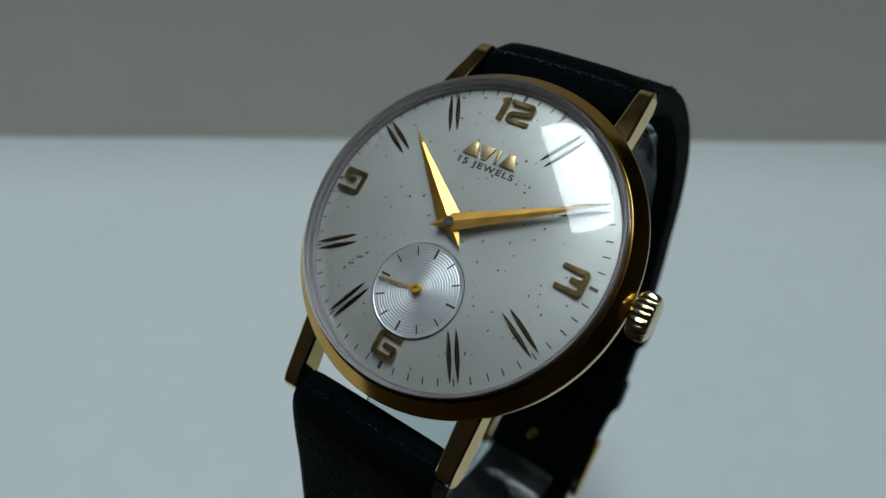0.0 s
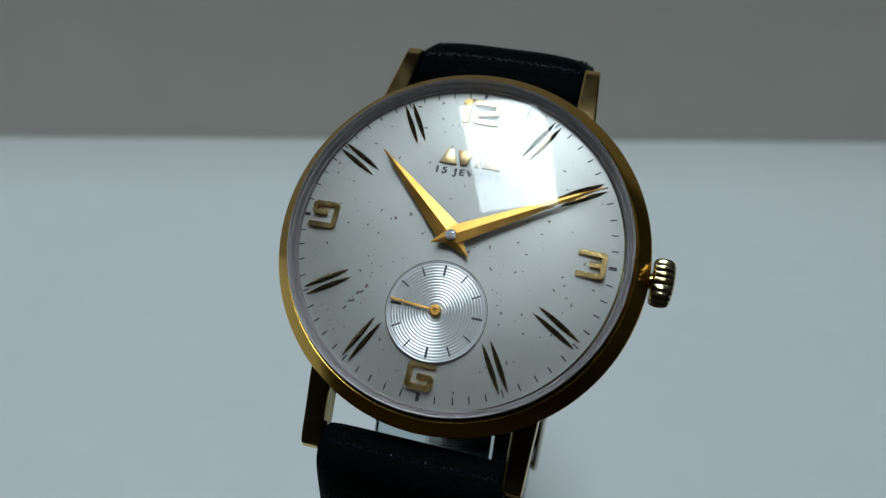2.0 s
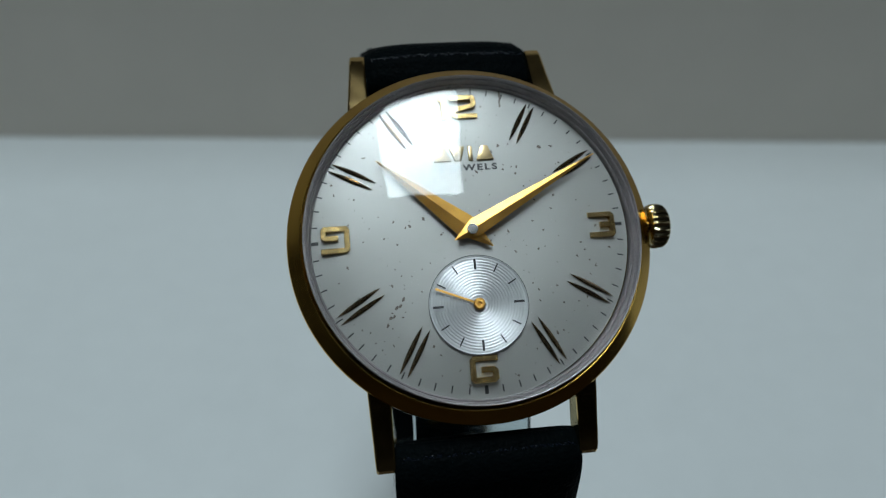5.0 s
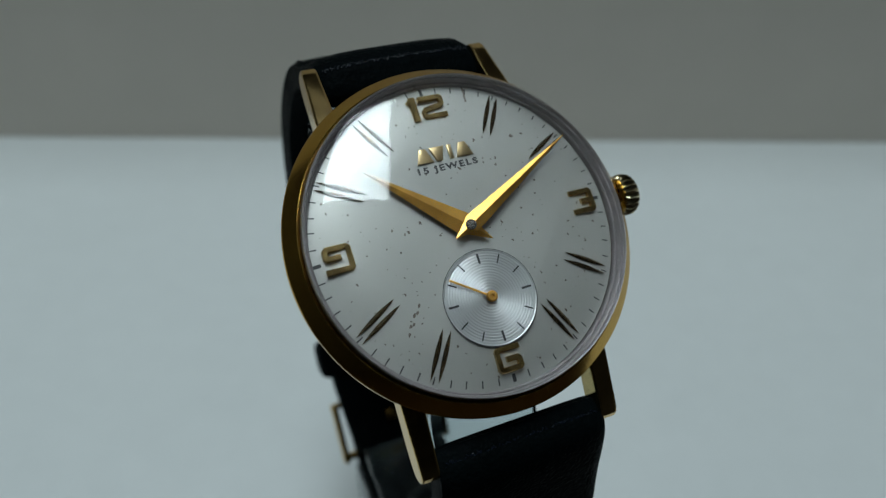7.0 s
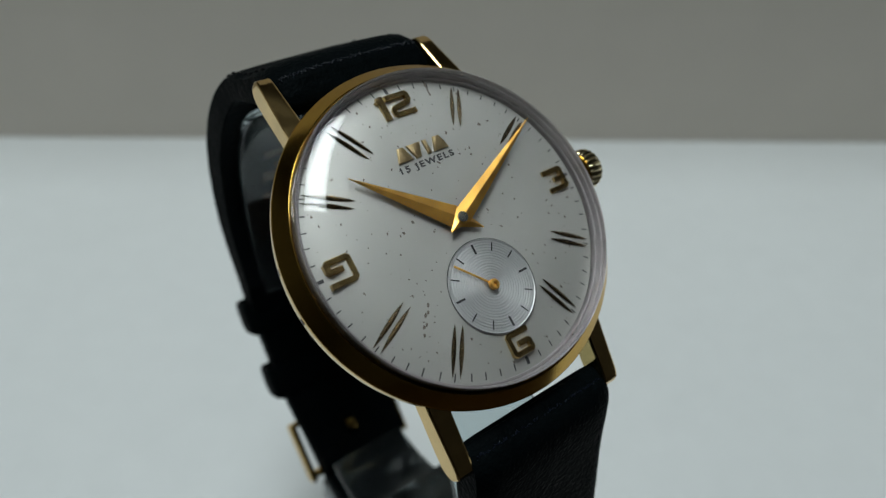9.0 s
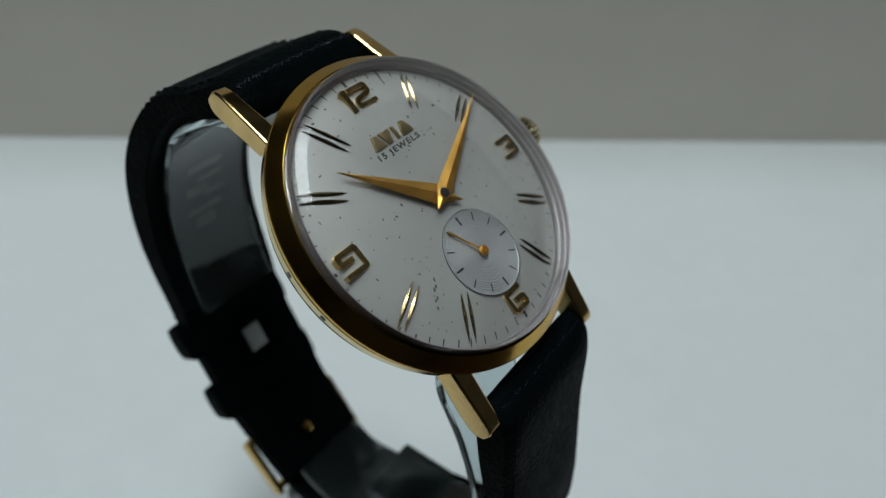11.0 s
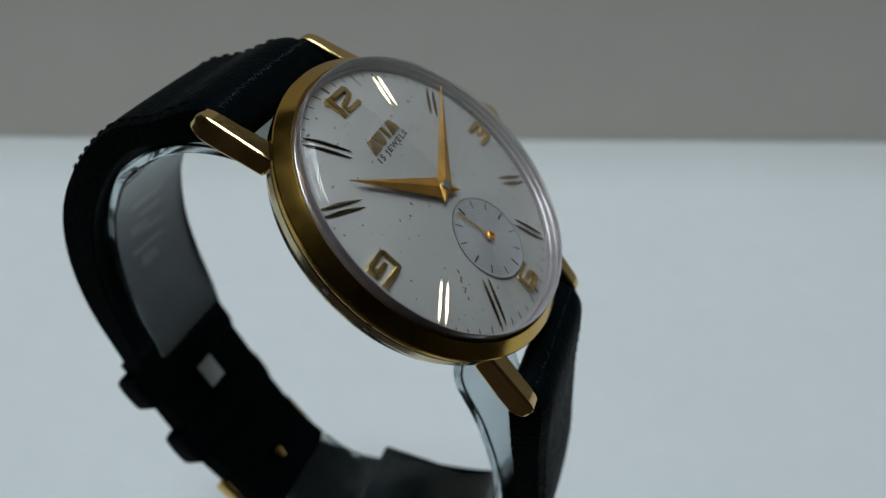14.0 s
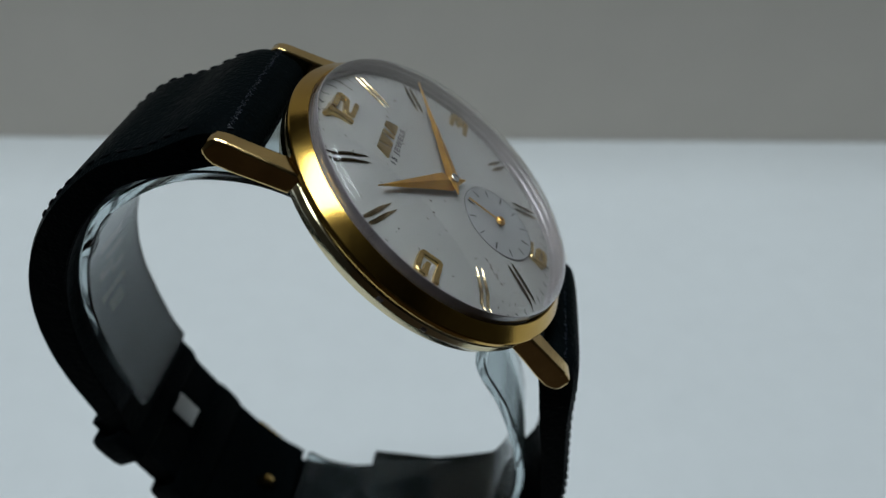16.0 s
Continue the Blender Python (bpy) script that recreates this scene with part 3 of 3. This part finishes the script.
    for path, host, i in ((up_path, upper, 20), (flip, lower, 15)):
        q, nx = path[i], path[i + 1]
        face = 1 if q[3] > 0 else -1
        d = np.array([nx[0] - q[0], nx[1] - q[1]])
        d /= np.linalg.norm(d)
        out = np.array([-d[1], d[0]])
        bm = bmesh.new()
        for k in range(110):
            x = -0.80 + 1.6 * k / 109
            o = abs(q[3]) / 2 + abs(q[4]) * (1 - (x / q[2]) ** 4) * 0.8
            along = rnd.uniform(-0.022, 0.022)
            c = np.array([q[0], q[1]]) + out * (o - 0.003) * face + d * along
            m = Matrix(((1, 0, 0, x), (0, d[0], out[0], c[0]), (0, d[1], out[1], c[1]), (0, 0, 0, 1))) @ Matrix.Rotation(rnd.uniform(-1.2, 1.2), 4, "Z")
            bmesh.ops.create_uvsphere(bm, u_segments=6, v_segments=4, radius=1, matrix=m @ Matrix.Diagonal((0.008, rnd.uniform(0.012, 0.028), rnd.uniform(0.005, 0.011), 1)))
        part("fold_creases", hung(bm), CREASE, host)["kind"] = "stuff"
    # keepers and buckle
    def frame_at(w, v, slope):
        y, z = wv(w, v)
        d = np.array(wv(math.cos(radians(slope)), math.sin(radians(slope))))
        o = np.array([-d[1], d[0]])
        return Matrix(((1, 0, 0, 0.04), (0, d[0], o[0], y), (0, d[1], o[1], z), (0, 0, 0, 1)))
    def ring(hx, hz, half, wall, m):
        """A soft leather loop: a rounded rectangle with bulging faces."""
        bm = bmesh.new()
        rad, outline = 0.13, []
        for cx, cz, a0 in ((hx - rad, hz - rad, 0), (-hx + rad, hz - rad, 90), (-hx + rad, -hz + rad, 180), (hx - rad, -hz + rad, 270)):
            for k in range(6):
                a = radians(a0 + 18 * k)
                outline.append((cx, cz, math.cos(a), math.sin(a)))
        rows = []
        for along, r in ((-1, rad - 0.035), (-0.93, rad - 0.01), (-0.6, rad + 0.008), (0, rad + 0.012), (0.6, rad + 0.008), (0.93, rad - 0.01), (1, rad - 0.035), (1, rad - wall), (0, rad - wall), (-1, rad - wall)):
            rows.append([bm.verts.new(m @ Vector((cx + c * r, along * half, cz + d * r))) for cx, cz, c, d in outline])
        n = len(outline)
        for a, b in zip(rows, rows[1:] + rows[:1]):
            for k in range(n):
                bm.faces.new((a[k], a[(k + 1) % n], b[(k + 1) % n], b[k]))
        return bm
    part("keeper", hung(ring(0.95, 0.27, 0.26, 0.06, frame_at(-4.07, -3.87, -61))), BLACK_LEATHER, watch, "black leather keeper loop")
    part("keeper", hung(ring(0.94, 0.27, 0.26, 0.06, frame_at(-3.54, -4.87, -60))), BLACK_LEATHER, watch, "black leather keeper loop")
    m = frame_at(-2.69, -5.82, -52)
    bm = bmesh.new()
    for x in (-0.88, 0.88):
        box(x - 0.05, x + 0.05, -0.5, 0.5, -0.06, 0.19, 0.035, bm)
    box(-0.88, 0.88, 0.38, 0.5, 0.09, 0.21, 0.035, bm), box(-0.88, 0.88, -0.5, -0.40, 0.09, 0.19, 0.03, bm)
    bmesh.ops.transform(bm, matrix=m, verts=bm.verts)
    buckle = part("buckle", hung(bm), GOLD, watch, "small gold-plated pin buckle")
    bm = joined(box(-0.05, 0.05, -0.52, 0.44, 0.15, 0.22, 0.03), box(-0.13, 0.04, -0.25, -0.04, -0.32, -0.04, 0.06))
    bmesh.ops.transform(bm, matrix=m, verts=bm.verts)
    part("prong", hung(bm), GOLD, buckle)


def wristwatch():
    watch = tagged(new("wristwatch"), "vintage gold-plated wristwatch with silvered dial and black leather strap", "watch")
    dial_parts(watch)
    watch_case(watch)
    hour = part("hour_hand", hand_mesh(1.07, 0.24, 0.215, 0.06, 0.055, 0.030), GOLD_HAND, watch, "gilt tapered hour hand", 6)
    hour.matrix_basis = around(311.2)
    minute = part("minute_hand", hand_mesh(1.385, 0.19, 0.165, 0.03, 0.088, 0.018, 0.02), GOLD_HAND, watch, "gilt tapered minute hand", 6)
    pin = part("centre_pin", lathe([(0.05, 0.06), (0.05, 0.118), (0.045, 0.124), (0.036, 0.124), (0.034, 0.121), (0, 0.122)], 24, False), STEEL, watch, smooth=20)
    second = part("second_hand", joined(box(-0.010, 0.010, 0.0, 0.41, 0.030, 0.038, 0.002), lathe([(0, 0.024), (0.051, 0.024), (0.051, 0.05), (0.041, 0.06), (0.018, 0.06), (0.016, 0.035), (0, 0.035)], 32, False)), GOLD_HAND, watch, "thin gilt seconds hand", 20)
    strap(watch)
    return watch, minute, second


def display_cuff():
    cuff = tagged(new("display_cuff"), "clear plastic display cuff holding the watch upright", "watch stand")
    path = spline([wv(-2.1, -5.62), wv(-1.7, -5.83), wv(-1.0, -5.84), wv(-0.3, -5.62), wv(0.3, -5.45), wv(0.85, -5.05), wv(1.08, -4.3), wv(1.05, -3.5), wv(0.80, -2.6), wv(0.50, -1.95), (-1.25, -0.78), (-0.5, -0.63), (0.4, -0.63), (1.2, -0.74), (1.75, -1.02),
                   (2.20, -1.53), (2.44, -2.3), (2.37, -2.9), (2.18, -3.41), (1.87, -3.88), (1.44, -4.32), (1.05, -4.62), (0.75, -4.80)], 6)
    c, t = 0.62, 0.055
    sec = lambda q, s: [(-c + 0.02, -t), (c - 0.02, -t), (c, -t + 0.02), (c, t - 0.02), (c - 0.02, t), (-c + 0.02, t), (-c, t - 0.02), (-c, -t + 0.02)]
    band = part("band", hung(sweep(path, sec)), CUFF, cuff)
    y, z = wv(-0.60, -5.74)
    bm = box(-0.5, 0.5, -0.47, 0.47, -0.24, 0.24, 0.05)
    bmesh.ops.transform(bm, matrix=Matrix.Translation((0.22, y, z)) @ Matrix.Rotation(math.atan2(UPZ, UPY) - math.pi / 2, 4, "X"), verts=bm.verts)
    foot = part("foot", hung(bm), CUFF, cuff)
    y, z = wv(-1.6, -7.67)
    bm = box(-0.7, 0.7, -0.9, 0.9, -1.30, 1.30, 0.08)
    bmesh.ops.transform(bm, matrix=Matrix.Translation((0.0, y, z)) @ Matrix.Rotation(math.atan2(UPZ, UPY) - math.pi / 2, 4, "X"), verts=bm.verts)
    part("pedestal", hung(bm), CUFF, cuff, "clear plastic block under the strap").visible_shadow = False
    # The cuff's clear end, its bright reflection painted on as a pale colour.
    y, z = wv(-3.60, -4.16)
    bm = box(-0.06, 0.24, -0.2, 0.2, -0.02, 0.02, 0.015)
    bmesh.ops.transform(bm, matrix=Matrix.Translation((0, y, z)) @ Matrix.Rotation(math.atan2(UPZ, UPY) - math.pi / 2 + radians(61), 4, "X"), verts=bm.verts)
    part("tab", hung(bm), TAB, cuff, "end of the clear cuff between the keepers, painted pale for the light it reflects")
    for o in (band, foot):
        o.visible_shadow = False
    return cuff


room()
watch, minute_hand, second_hand = wristwatch()
cuff = display_cuff()


def motions():
    rows = [(t, pose(*p)) for t, *p in WATCH_ROWS]
    walk(watch, rows)
    walk(cuff, rows)
    walk(minute_hand, [(t, around(61.1 + 0.1 * t)) for t in (0.0, 8.0, 16.0)])
    walk(second_hand, [(t, pose(0.002 * CM, -0.664 * CM, 0) @ around(263 + 6 * t)) for t in range(0, 17, 2)])


motions()
